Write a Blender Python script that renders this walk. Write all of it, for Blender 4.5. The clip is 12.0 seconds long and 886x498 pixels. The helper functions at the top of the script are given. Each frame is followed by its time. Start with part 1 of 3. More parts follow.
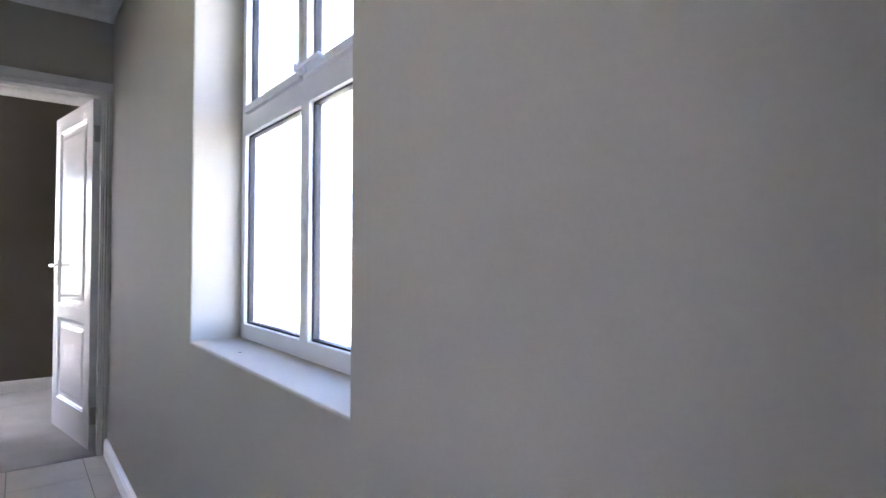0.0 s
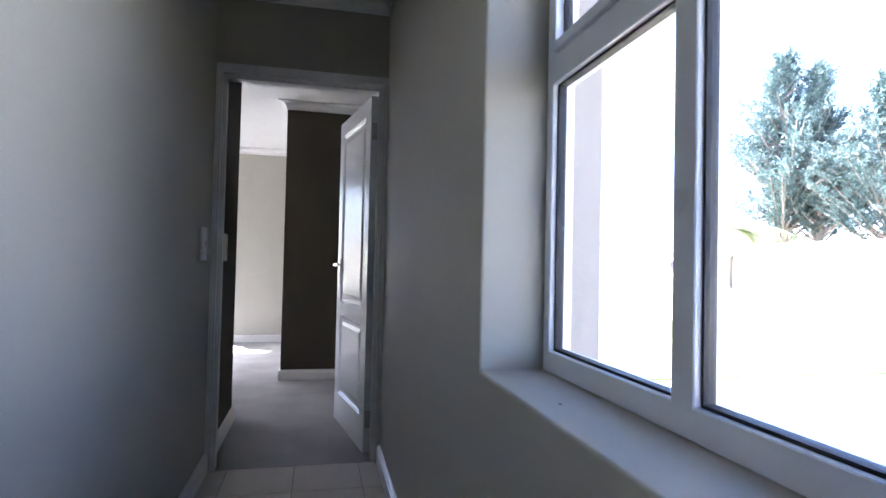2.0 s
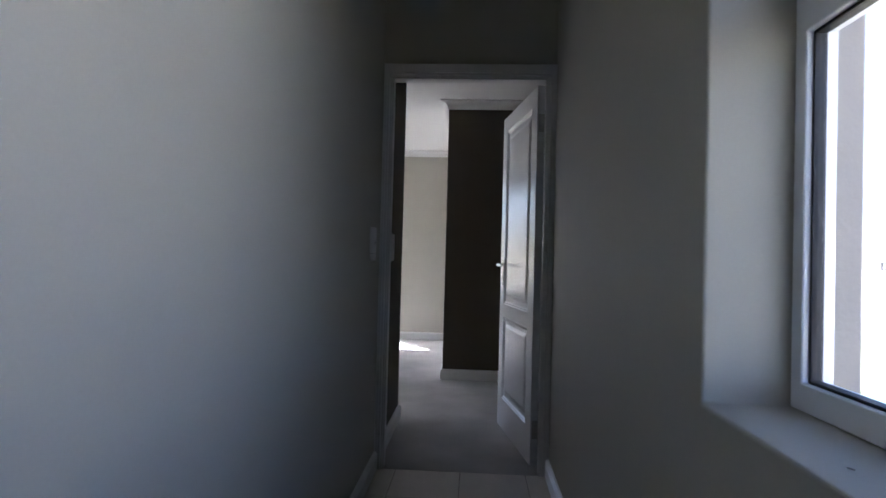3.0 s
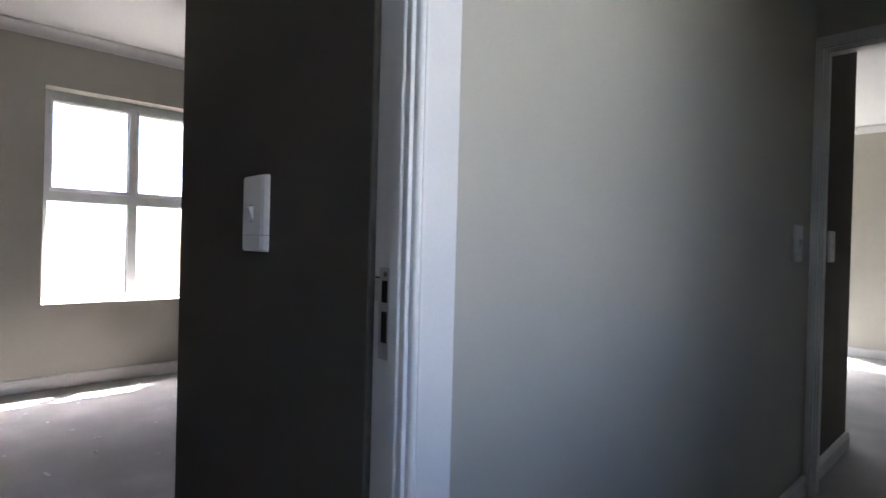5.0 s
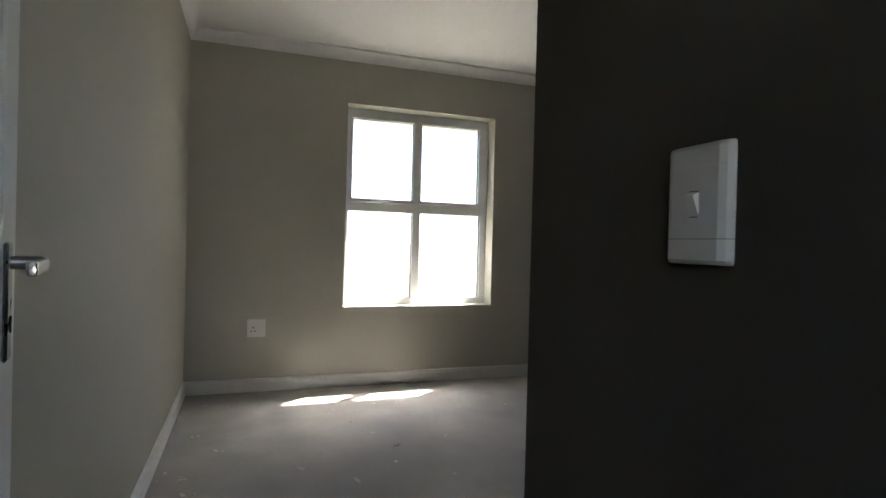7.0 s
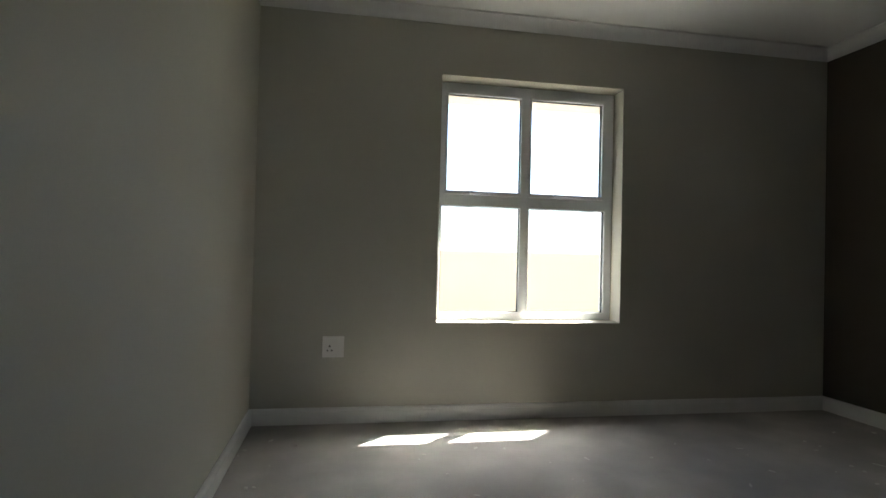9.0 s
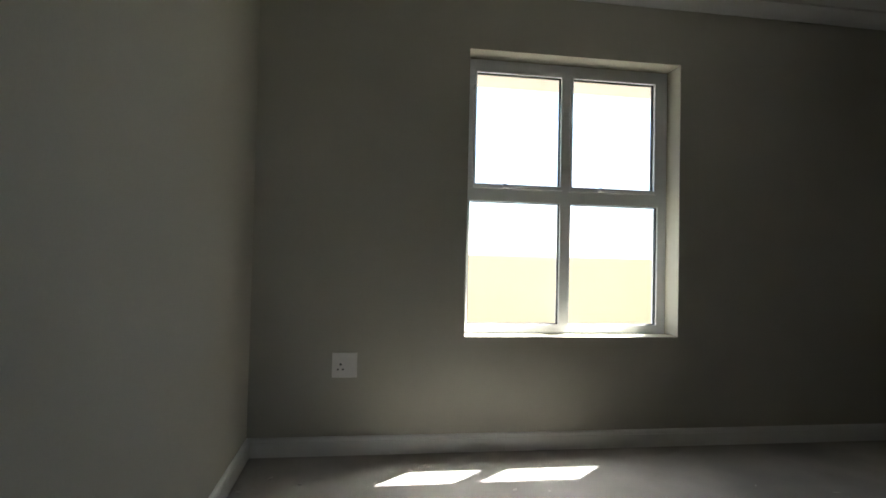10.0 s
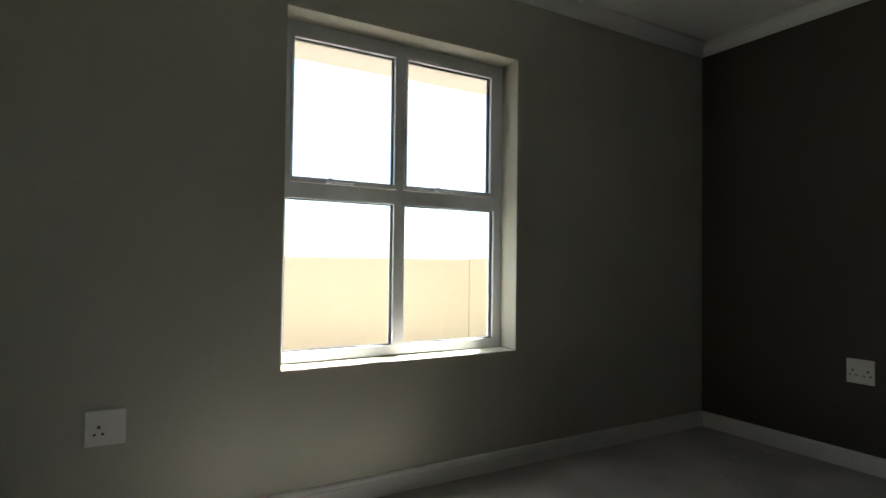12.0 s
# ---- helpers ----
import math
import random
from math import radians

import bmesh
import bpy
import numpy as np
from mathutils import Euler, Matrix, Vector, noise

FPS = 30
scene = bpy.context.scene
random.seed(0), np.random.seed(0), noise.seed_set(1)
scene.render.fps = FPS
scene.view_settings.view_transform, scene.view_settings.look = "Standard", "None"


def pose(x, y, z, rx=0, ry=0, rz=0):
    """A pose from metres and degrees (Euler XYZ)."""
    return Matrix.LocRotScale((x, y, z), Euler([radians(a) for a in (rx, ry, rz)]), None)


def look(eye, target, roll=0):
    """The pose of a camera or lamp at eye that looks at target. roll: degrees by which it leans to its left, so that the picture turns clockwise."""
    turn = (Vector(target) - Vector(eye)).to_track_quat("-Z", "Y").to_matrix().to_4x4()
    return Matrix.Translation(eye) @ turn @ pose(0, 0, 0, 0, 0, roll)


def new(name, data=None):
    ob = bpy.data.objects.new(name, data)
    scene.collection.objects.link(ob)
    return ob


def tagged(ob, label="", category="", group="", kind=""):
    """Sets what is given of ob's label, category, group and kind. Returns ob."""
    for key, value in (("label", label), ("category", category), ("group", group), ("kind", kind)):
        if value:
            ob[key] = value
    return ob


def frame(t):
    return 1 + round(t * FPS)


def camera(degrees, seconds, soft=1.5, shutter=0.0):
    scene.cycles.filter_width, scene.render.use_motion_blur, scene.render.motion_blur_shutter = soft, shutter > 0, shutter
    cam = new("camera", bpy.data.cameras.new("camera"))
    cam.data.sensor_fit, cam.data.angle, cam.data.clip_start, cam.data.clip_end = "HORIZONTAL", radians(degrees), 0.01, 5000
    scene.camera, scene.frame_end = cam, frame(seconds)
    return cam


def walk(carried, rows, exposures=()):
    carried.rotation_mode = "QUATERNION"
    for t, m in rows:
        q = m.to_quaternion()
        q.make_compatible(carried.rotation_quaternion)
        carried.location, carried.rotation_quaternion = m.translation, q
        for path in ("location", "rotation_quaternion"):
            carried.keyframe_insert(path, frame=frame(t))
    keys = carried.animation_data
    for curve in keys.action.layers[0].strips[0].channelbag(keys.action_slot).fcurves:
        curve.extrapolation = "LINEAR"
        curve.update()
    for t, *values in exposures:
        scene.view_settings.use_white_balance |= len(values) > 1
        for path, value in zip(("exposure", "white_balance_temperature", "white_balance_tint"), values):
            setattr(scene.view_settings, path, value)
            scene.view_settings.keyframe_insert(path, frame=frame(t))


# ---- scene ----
cam = camera(77.5, 12.0, 1.5, 0.12)
PATH = [
    (0, (0.457, -3.652, 1.102), (1.677, -2.067, 1.143), 0.2),
    (0.5, (0.502, -3.475, 1.094), (1.481, -1.731, 1.143), 0.5),
    (1, (0.557, -3.329, 1.095), (1.306, -1.476, 1.146), 0.9),
    (1.5, (0.561, -3.215, 1.092), (1.123, -1.296, 1.141), 1.1),
    (2, (0.522, -3.035, 1.091), (0.959, -1.084, 1.14), 1.3),
    (2.5, (0.49, -2.907, 1.09), (0.763, -0.926, 1.134), 1.3),
    (3, (0.471, -2.853, 1.095), (0.357, -0.857, 1.128), 1.5),
    (3.2, (0.464, -2.857, 1.091), (0.194, -0.876, 1.125), 1.4),
    (4.8, (0.688, -2.986, 1.115), (-0.686, -1.533, 1.091), 1.8),
    (5, (0.65, -2.994, 1.108), (-0.795, -1.611, 1.093), 1.5),
    (5.5, (0.565, -3.002, 1.104), (-1.054, -1.828, 1.088), 1.3),
    (6, (0.474, -3.011, 1.103), (-1.282, -2.054, 1.085), 1.1),
    (6.4, (0.333, -2.983, 1.093), (-1.496, -2.175, 1.081), 1.6),
    (6.5, (0.313, -3.033, 1.099), (-1.517, -2.225, 1.084), 1.3),
    (6.8, (0.205, -3.053, 1.083), (-1.658, -2.326, 1.078), 1.6),
    (7, (0.109, -3.04, 1.101), (-1.776, -2.373, 1.087), 1.5),
    (7.2, (0.035, -3.023, 1.095), (-1.867, -2.405, 1.093), 1.8),
    (9, (-0.697, -2.923, 1.02), (-2.666, -2.57, 1.05), 1.4),
    (9.5, (-0.964, -2.911, 0.987), (-2.938, -2.59, 1.041), 1.3),
    (10, (-1.175, -2.907, 1.002), (-3.152, -2.611, 1.054), 1.3),
    (10.5, (-1.381, -2.969, 1.02), (-3.355, -2.651, 1.07), 1.3),
    (11, (-1.525, -2.964, 1.045), (-3.481, -2.549, 1.087), 1.2),
    (11.5, (-1.643, -2.913, 1.062), (-3.536, -2.27, 1.104), 1.1),
    (12, (-1.717, -2.927, 1.081), (-3.449, -1.926, 1.125), 0.7),
]
walk(cam, [(t, look(eye, target, roll)) for t, eye, target, roll in PATH],
     [(0.0, 5.35, 5860, 31), (0.5, 5.20, 5810, 29), (1.0, 4.84, 5680, 26), (1.5, 4.53, 5590, 28), (2.5, 3.70, 5650, 26), (3.2, 3.35, 5700, 25),
      (5.0, 3.78, 5990, 23), (5.5, 3.63, 6050, 22), (6.0, 3.32, 6120, 20), (6.5, 3.41, 6370, 13), (7.2, 3.43, 6420, 12), (9.0, 2.92, 6340, 8), (10.5, 2.62, 6310, 7), (12.0, 2.50, 6310, 6)])

# ---- world, sun ----
SUN_DIR = Vector((0.450, -0.510, -1.000)).normalized()   # the way the sunlight travels
SUN_EL = math.asin(-SUN_DIR.z)
SUN_AZ = math.atan2(-SUN_DIR.x, -SUN_DIR.y)
world = bpy.data.worlds.new("sky")
scene.world = world
world.use_nodes = True
wn = world.node_tree
sky = wn.nodes.new("ShaderNodeTexSky")
sky.sky_type = 'NISHITA'
sky.sun_disc = False
sky.ozone_density = 2.0
sky.sun_elevation = SUN_EL
sky.sun_rotation = SUN_AZ
wn.nodes["Background"].inputs["Strength"].default_value = 0.075
wn.links.new(sky.outputs[0], wn.nodes["Background"].inputs["Color"])
sun_data = bpy.data.lights.new("sun", 'SUN')
sun_data.energy = 5.0
sun_data.angle = radians(0.5)
sun_data.color = (1.0, 0.95, 0.87)
sun = new("sun", sun_data)
sun.matrix_world = look((-20, 20, 50), Vector((-20, 20, 50)) + SUN_DIR)

# ---- materials ----
def node_mat(name, col, rough=0.5, metal=0.0, var=0.06, scale=6.0, fine=120.0, bump=0.15, dist=0.002, spec=0.5, coat=0.0):
    """A painted or worn surface: two scales of noise in colour, roughness and relief."""
    m = bpy.data.materials.new(name)
    m.use_nodes = True
    nt = m.node_tree
    b = nt.nodes["Principled BSDF"]
    b.inputs["Metallic"].default_value = metal
    b.inputs["Specular IOR Level"].default_value = spec
    b.inputs["Coat Weight"].default_value = coat
    tc = nt.nodes.new("ShaderNodeTexCoord")
    geo = nt.nodes.new("ShaderNodeNewGeometry")
    n1 = nt.nodes.new("ShaderNodeTexNoise")
    n1.inputs["Scale"].default_value = scale
    n1.inputs["Detail"].default_value = 4
    n2 = nt.nodes.new("ShaderNodeTexNoise")
    n2.inputs["Scale"].default_value = fine
    n2.inputs["Detail"].default_value = 3
    for n in (n1, n2):
        nt.links.new(geo.outputs["Position"], n.inputs["Vector"])
    mix = nt.nodes.new("ShaderNodeMath")
    mix.operation = 'ADD'
    half = nt.nodes.new("ShaderNodeMath")
    half.operation = 'MULTIPLY'
    half.inputs[1].default_value = 0.5
    nt.links.new(n2.outputs["Fac"], half.inputs[0])
    nt.links.new(n1.outputs["Fac"], mix.inputs[0])
    nt.links.new(half.outputs[0], mix.inputs[1])
    ramp = nt.nodes.new("ShaderNodeValToRGB")
    ramp.color_ramp.elements[0].position = 0.45
    ramp.color_ramp.elements[1].position = 1.05
    ramp.color_ramp.elements[0].color = (*[c * (1 - var) for c in col], 1)
    ramp.color_ramp.elements[1].color = (*[min(1, c * (1 + var)) for c in col], 1)
    nt.links.new(mix.outputs[0], ramp.inputs["Fac"])
    nt.links.new(ramp.outputs["Color"], b.inputs["Base Color"])
    rr = nt.nodes.new("ShaderNodeMapRange")
    rr.inputs["From Min"].default_value = 0.3
    rr.inputs["From Max"].default_value = 0.7
    rr.inputs["To Min"].default_value = max(0.02, rough - 0.06)
    rr.inputs["To Max"].default_value = min(1, rough + 0.06)
    nt.links.new(n1.outputs["Fac"], rr.inputs["Value"])
    nt.links.new(rr.outputs[0], b.inputs["Roughness"])
    bp = nt.nodes.new("ShaderNodeBump")
    bp.inputs["Strength"].default_value = bump
    bp.inputs["Distance"].default_value = dist
    nt.links.new(n2.outputs["Fac"], bp.inputs["Height"])
    nt.links.new(bp.outputs[0], b.inputs["Normal"])
    return m


WALL = node_mat("greige wall paint", (0.455, 0.440, 0.372), 0.68, var=0.04, scale=2.2, fine=160, bump=0.12, dist=0.001, spec=0.35)
DARK = node_mat("charcoal wall paint", (0.078, 0.068, 0.052), 0.74, var=0.10, scale=2.5, fine=160, bump=0.12, dist=0.001, spec=0.28)
CEIL = node_mat("white ceiling paint", (0.80, 0.80, 0.78), 0.8, var=0.02, scale=1.5, fine=90, bump=0.06)
TRIM = node_mat("white enamel trim", (0.74, 0.74, 0.72), 0.35, var=0.04, scale=5, fine=140, bump=0.10, dist=0.0008)
DOOR = node_mat("white door enamel", (0.76, 0.78, 0.79), 0.33, var=0.02, scale=1.0, fine=90, bump=0.04, dist=0.0004)
ALU = node_mat("white coated aluminium", (0.76, 0.78, 0.82), 0.32, var=0.03, scale=8, fine=200, bump=0.04)
GASKET = node_mat("black rubber", (0.012, 0.012, 0.014), 0.6, var=0.1)
PLAST = node_mat("white plastic", (0.78, 0.76, 0.73), 0.42, var=0.02, scale=20, fine=300, bump=0.03)
# black that stands in for the shade inside holes, slots and gaps
PLUGH = node_mat("hole shade black", (0.01, 0.01, 0.01), 0.7, var=0.1)
STEEL = node_mat("brushed steel", (0.44, 0.44, 0.43), 0.30, metal=1.0, var=0.08, scale=30, fine=400, bump=0.08, dist=0.0004)
ZINC = node_mat("zinc plated steel", (0.50, 0.50, 0.48), 0.45, metal=0.8, var=0.12, scale=25, fine=200, bump=0.1)
CARPET = node_mat("grey beige carpet", (0.44, 0.42, 0.402), 0.95, var=0.22, scale=3.0, fine=420, bump=0.6, dist=0.006, spec=0.1)
CARPET2 = node_mat("pale grey carpet", (0.43, 0.43, 0.42), 0.95, var=0.18, scale=3.0, fine=420, bump=0.6, dist=0.006, spec=0.1)
TILE = node_mat("ceramic floor tile", (0.56, 0.53, 0.48), 0.38, var=0.08, scale=7, fine=60, bump=0.05)
GROUT = node_mat("floor grout", (0.25, 0.23, 0.20), 0.9, var=0.15)
DUST = node_mat("plaster crumbs", (0.60, 0.585, 0.56), 0.9, var=0.2, scale=40)
PLASTER = node_mat("cream outside plaster", (0.36, 0.325, 0.285), 0.8, var=0.08, scale=2, fine=60, bump=0.3, dist=0.004)
EAVEP = node_mat("pale cream outside plaster", (0.40, 0.36, 0.31), 0.8, var=0.06, scale=2, fine=60, bump=0.3, dist=0.004)
YARD = node_mat("yellow cream boundary wall", (0.56, 0.47, 0.335), 0.85, var=0.06, scale=1.5, fine=50, bump=0.3, dist=0.004)
WHITEW = node_mat("whitewashed wall", (0.78, 0.77, 0.74), 0.8, var=0.05, scale=1.5, fine=50, bump=0.3, dist=0.004)
SOIL = node_mat("thin lawn on pale sand", (0.47, 0.43, 0.345), 0.95, var=0.22, scale=0.8, fine=30, bump=0.6, dist=0.02)
LAWN = node_mat("short green grass", (0.15, 0.23, 0.065), 0.95, var=0.35, scale=1.2, fine=40, bump=0.7, dist=0.03)
BARK = node_mat("grey brown bark", (0.24, 0.20, 0.16), 0.9, var=0.25, scale=12, fine=60, bump=0.6, dist=0.02)
LEAF = node_mat("blue green conifer needles", (0.080, 0.130, 0.118), 0.75, var=0.45, scale=1.2, fine=20, bump=0.2)
FROND = node_mat("yellow green palm frond", (0.13, 0.16, 0.06), 0.6, var=0.3, scale=3, fine=30, bump=0.2)
PAVE = node_mat("pale concrete", (0.55, 0.51, 0.45), 0.9, var=0.12, scale=1.5, fine=40, bump=0.3, dist=0.004)
PILAST = node_mat("grey brown outside plaster", (0.27, 0.245, 0.22), 0.85, var=0.08, scale=2, fine=60, bump=0.3, dist=0.004)
TEAL = node_mat("grey green roof sheet", (0.16, 0.22, 0.23), 0.6, var=0.15, scale=3, fine=30, bump=0.3, dist=0.01)

def patchy(m, other, scale, low, high):
    """Lays a second colour over a material in soft patches."""
    nt = m.node_tree
    b = nt.nodes["Principled BSDF"]
    first = b.inputs["Base Color"].links[0].from_socket
    n = nt.nodes.new("ShaderNodeTexNoise")
    n.inputs["Scale"].default_value = scale
    n.inputs["Detail"].default_value = 6
    geo = nt.nodes.new("ShaderNodeNewGeometry")
    nt.links.new(geo.outputs["Position"], n.inputs["Vector"])
    k = nt.nodes.new("ShaderNodeMapRange")
    k.inputs["From Min"].default_value = low
    k.inputs["From Max"].default_value = high
    nt.links.new(n.outputs["Fac"], k.inputs["Value"])
    mix = nt.nodes.new("ShaderNodeMix")
    mix.data_type = 'RGBA'
    nt.links.new(k.outputs[0], mix.inputs[0])
    nt.links.new(first, mix.inputs[6])
    mix.inputs[7].default_value = (*other, 1)
    nt.links.new(mix.outputs[2], b.inputs["Base Color"])


patchy(LAWN, (0.30, 0.30, 0.17), 0.6, 0.45, 0.62)
patchy(SOIL, (0.22, 0.27, 0.12), 0.35, 0.46, 0.66)
patchy(CARPET, (0.365, 0.345, 0.33), 1.1, 0.45, 0.72)

GLASS = bpy.data.materials.new("window glass")
GLASS.use_nodes = True
gb = GLASS.node_tree.nodes["Principled BSDF"]
gb.inputs["Base Color"].default_value = (0.97, 0.99, 0.98, 1)
gb.inputs["Transmission Weight"].default_value = 1.0
gb.inputs["Roughness"].default_value = 0.0
gb.inputs["IOR"].default_value = 1.45


# ---- mesh helpers ----
def part(name, bm, material, parent=None, label="", smooth=False):
    me = bpy.data.meshes.new(name)
    if smooth:
        for f in bm.faces:
            f.smooth = True
    bm.to_mesh(me)
    bm.free()
    for m in (material if isinstance(material, (list, tuple)) else [material]):
        me.materials.append(m)
    ob = new(name, me)
    if parent is not None:
        ob.parent = parent
    if label:
        ob["label"] = label
    return ob


def base(name, m, label, category, group="", kind=""):
    ob = new(name)
    ob.matrix_basis = m
    return tagged(ob, label, category, group, kind)


def box(lo, hi, bevel=0.0, bm=None, seg=1):
    """A box from corner to corner, its edges rounded by bevel."""
    out = bm if bm is not None else bmesh.new()
    c = [(a + b) / 2 for a, b in zip(lo, hi)]
    s = [abs(b - a) for a, b in zip(lo, hi)]
    r = bmesh.ops.create_cube(out, size=1, matrix=Matrix.Translation(c) @ Matrix.Diagonal((*s, 1)))
    if bevel:
        es = list({e for v in r["verts"] for e in v.link_edges})
        bmesh.ops.bevel(out, geom=es, offset=bevel, segments=seg, affect='EDGES', profile=0.5)
    return out


def cyl(p, q, r, bm=None, n=16, r2=None):
    """A round bar from p to q."""
    out = bm if bm is not None else bmesh.new()
    p, q = Vector(p), Vector(q)
    turn = (q - p).to_track_quat('Z', 'Y').to_matrix().to_4x4()
    bmesh.ops.create_cone(out, cap_ends=True, segments=n, radius1=r, radius2=r if r2 is None else r2, depth=(q - p).length,
                          matrix=Matrix.Translation((p + q) / 2) @ turn)
    return out


def holed(axis, a, b, u0, u1, z0, z1, holes, bevel=0.0, seg=3):
    """An upright slab with openings: axis is the way across it ('x' or 'y'), from a to b; u runs along it. holes: (u0, u1, z0, z1)."""
    us = sorted({u0, u1, *[h[0] for h in holes], *[h[1] for h in holes]})
    zs = sorted({z0, z1, *[h[2] for h in holes], *[h[3] for h in holes]})
    us = [u for u in us if u0 <= u <= u1]
    zs = [z for z in zs if z0 <= z <= z1]

    def solid(i, j):
        if not (0 <= i < len(us) - 1 and 0 <= j < len(zs) - 1):
            return False
        u, z = (us[i] + us[i + 1]) / 2, (zs[j] + zs[j + 1]) / 2
        return not any(h[0] < u < h[1] and h[2] < z < h[3] for h in holes)

    bm = bmesh.new()
    cache = {}

    def v(c, u, z):
        k = (c, u, z)
        if k not in cache:
            cache[k] = bm.verts.new((c, u, z) if axis == 'x' else (u, c, z))
        return cache[k]

    def quad(pts, k):
        f = bm.faces.new(pts)
        f.material_index = k

    for i in range(len(us) - 1):
        for j in range(len(zs) - 1):
            if not solid(i, j):
                continue
            p, q, r, s = us[i], us[i + 1], zs[j], zs[j + 1]
            quad([v(a, p, r), v(a, p, s), v(a, q, s), v(a, q, r)], 0)
            quad([v(b, p, r), v(b, q, r), v(b, q, s), v(b, p, s)], 1)
            for di, dj, e in ((-1, 0, ((p, r), (p, s))), (1, 0, ((q, r), (q, s))), (0, -1, ((p, r), (q, r))), (0, 1, ((p, s), (q, s)))):
                if not solid(i + di, j + dj):
                    (ua, za), (ub, zb) = e
                    quad([v(a, ua, za), v(a, ub, zb), v(b, ub, zb), v(b, ua, za)], 2)
    bmesh.ops.recalc_face_normals(bm, faces=bm.faces)
    if bevel:
        bmesh.ops.dissolve_limit(bm, angle_limit=0.01, verts=bm.verts, edges=bm.edges, delimit={'MATERIAL'})
        es = [e for e in bm.edges if len(e.link_faces) == 2 and e.calc_face_angle() > 1]
        bmesh.ops.bevel(bm, geom=es, offset=bevel, segments=seg, affect='EDGES', profile=0.5)
    return bm


def wall(name, axis, a, b, u0, u1, z0, z1, holes, mats, label, bevel=0.0, category="wall"):
    """A wall; mats: the paint of the low side, of the high side and of the reveals."""
    return tagged(part(name, holed(axis, a, b, u0, u1, z0, z1, holes, bevel), mats), label, category, kind="structure")


def sweep(points, profile, closed):
    """A moulding along a line on the floor plan, on its left side; profile: (way out from the wall, height)."""
    bm = bmesh.new()
    P = [Vector(p) for p in points]
    n = len(P)
    rings = []
    for i in range(n):
        d0 = (P[i] - P[i - 1]).normalized() if (i or closed) else None
        d1 = (P[(i + 1) % n] - P[i]).normalized() if (i < n - 1 or closed) else None
        d0, d1 = d0 or d1, d1 or d0
        n0, n1 = Vector((-d0.y, d0.x)), Vector((-d1.y, d1.x))
        m = (n0 + n1) / (1 + n0.dot(n1))
        rings.append([bm.verts.new((P[i].x + m.x * o, P[i].y + m.y * o, z)) for o, z in profile])
    for i in range(n if closed else n - 1):
        A, B = rings[i], rings[(i + 1) % n]
        for k in range(len(profile) - 1):
            bm.faces.new([A[k], B[k], B[k + 1], A[k + 1]])
    if not closed:
        for r in (rings[0], rings[-1]):
            bm.faces.new(r)
    bmesh.ops.recalc_face_normals(bm, faces=bm.faces)
    return bm


ZC = 2.452      # foot of the cornice
ZT = 2.525      # ceiling
COVE = [(0.0, ZC), (0.008, ZC), (0.010, ZC + 0.010)] + [(0.010 + 0.060 * (1 - math.cos(a)), ZC + 0.010 + 0.052 * math.sin(a)) for a in [k * math.pi / 16 for k in range(1, 9)]] + [(0.078, ZC + 0.062), (0.078, ZT)]
SKIRT = [(0.0, 0.0), (0.018, 0.0), (0.018, 0.068), (0.0145, 0.071), (0.0145, 0.075), (0.017, 0.077), (0.014, 0.086), (0.007, 0.092), (0.0, 0.093)]


def cornice(points, closed):
    return tagged(part("trim_cornice", sweep(points, COVE, closed), CEIL), "white coved plaster cornice along the ceiling", "cornice", kind="structure")


def skirting(points, foot=0.0):
    return tagged(part("baseboard", sweep(points, [(o, z + foot) for o, z in SKIRT], False), TRIM), "white painted timber skirting board", "skirting", kind="structure")


# ---- plan ----
W = 0.872           # corridor's window wall
WX = -4.015         # bedroom's window wall
LY, RY = -3.435, 0.376
DY = -2.467         # short charcoal wall inside the bedroom door
DXE = -0.948        # its free end
WF = -0.020          # corridor's plain long wall
JX = -0.072         # bedroom side of the corridor wall
BY = -4.9           # corridor's closed end
FY = 4.55           # far bedroom's end wall
HX = 1.16           # far hall's side wall
PX, PY = 0.207, 2.160 # corner of the charcoal pier in the far bedroom
SX, SY = -0.022, 0.90  # short charcoal wall inside the far door
D1 = (-3.255, -2.455)   # clear opening of the bedroom doorway
D2 = (0.020, 0.832)    # clear opening of the far doorway
DH = 2.038
BF = 0.030           # the bedroom carpet lies higher than the tiles

# corridor
wall("wall_east", 'x', W, 1.080, BY, 0.0, 0, ZT, [(-2.872, -1.863, 0.854, 2.125)], (WALL, PLASTER, WALL), "greige painted plaster wall with a deep window opening", 0.006)
wall("wall_corridor_west", 'x', JX, WF, BY, 0.0, 0, ZT, [(D1[0] - 0.02, D1[1] + 0.02, -0.01, DH + 0.02)], (WALL, WALL, WALL), "greige painted plaster wall with a doorway")
wall("wall_corridor_end", 'y', 0.0, 0.10, -0.30, HX, 0, ZT, [(D2[0] - 0.02, D2[1] + 0.02, -0.01, DH + 0.02)], (WALL, DARK, WALL), "greige painted plaster wall with a doorway")
# unseen windowless room, added to keep light out of the corridor's south end
wall("wall_unseen_north", 'y', BY - 0.12, BY, -3.4, 1.12, 0, ZT, [(WF, W, -0.01, 2.30)], (WALL, WALL, WALL), "plain greige plaster wall with a wide opening into the added room")
wall("wall_unseen_east", 'x', 1.0, 1.12, -8.6, BY - 0.12, 0, ZT, [], (WALL, PLASTER, WALL), "plain greige plaster wall of the added unseen room")
wall("wall_unseen_west", 'x', -3.52, -3.4, -8.72, BY, 0, ZT, [], (PLASTER, WALL, WALL), "plain greige plaster wall of the added unseen room")
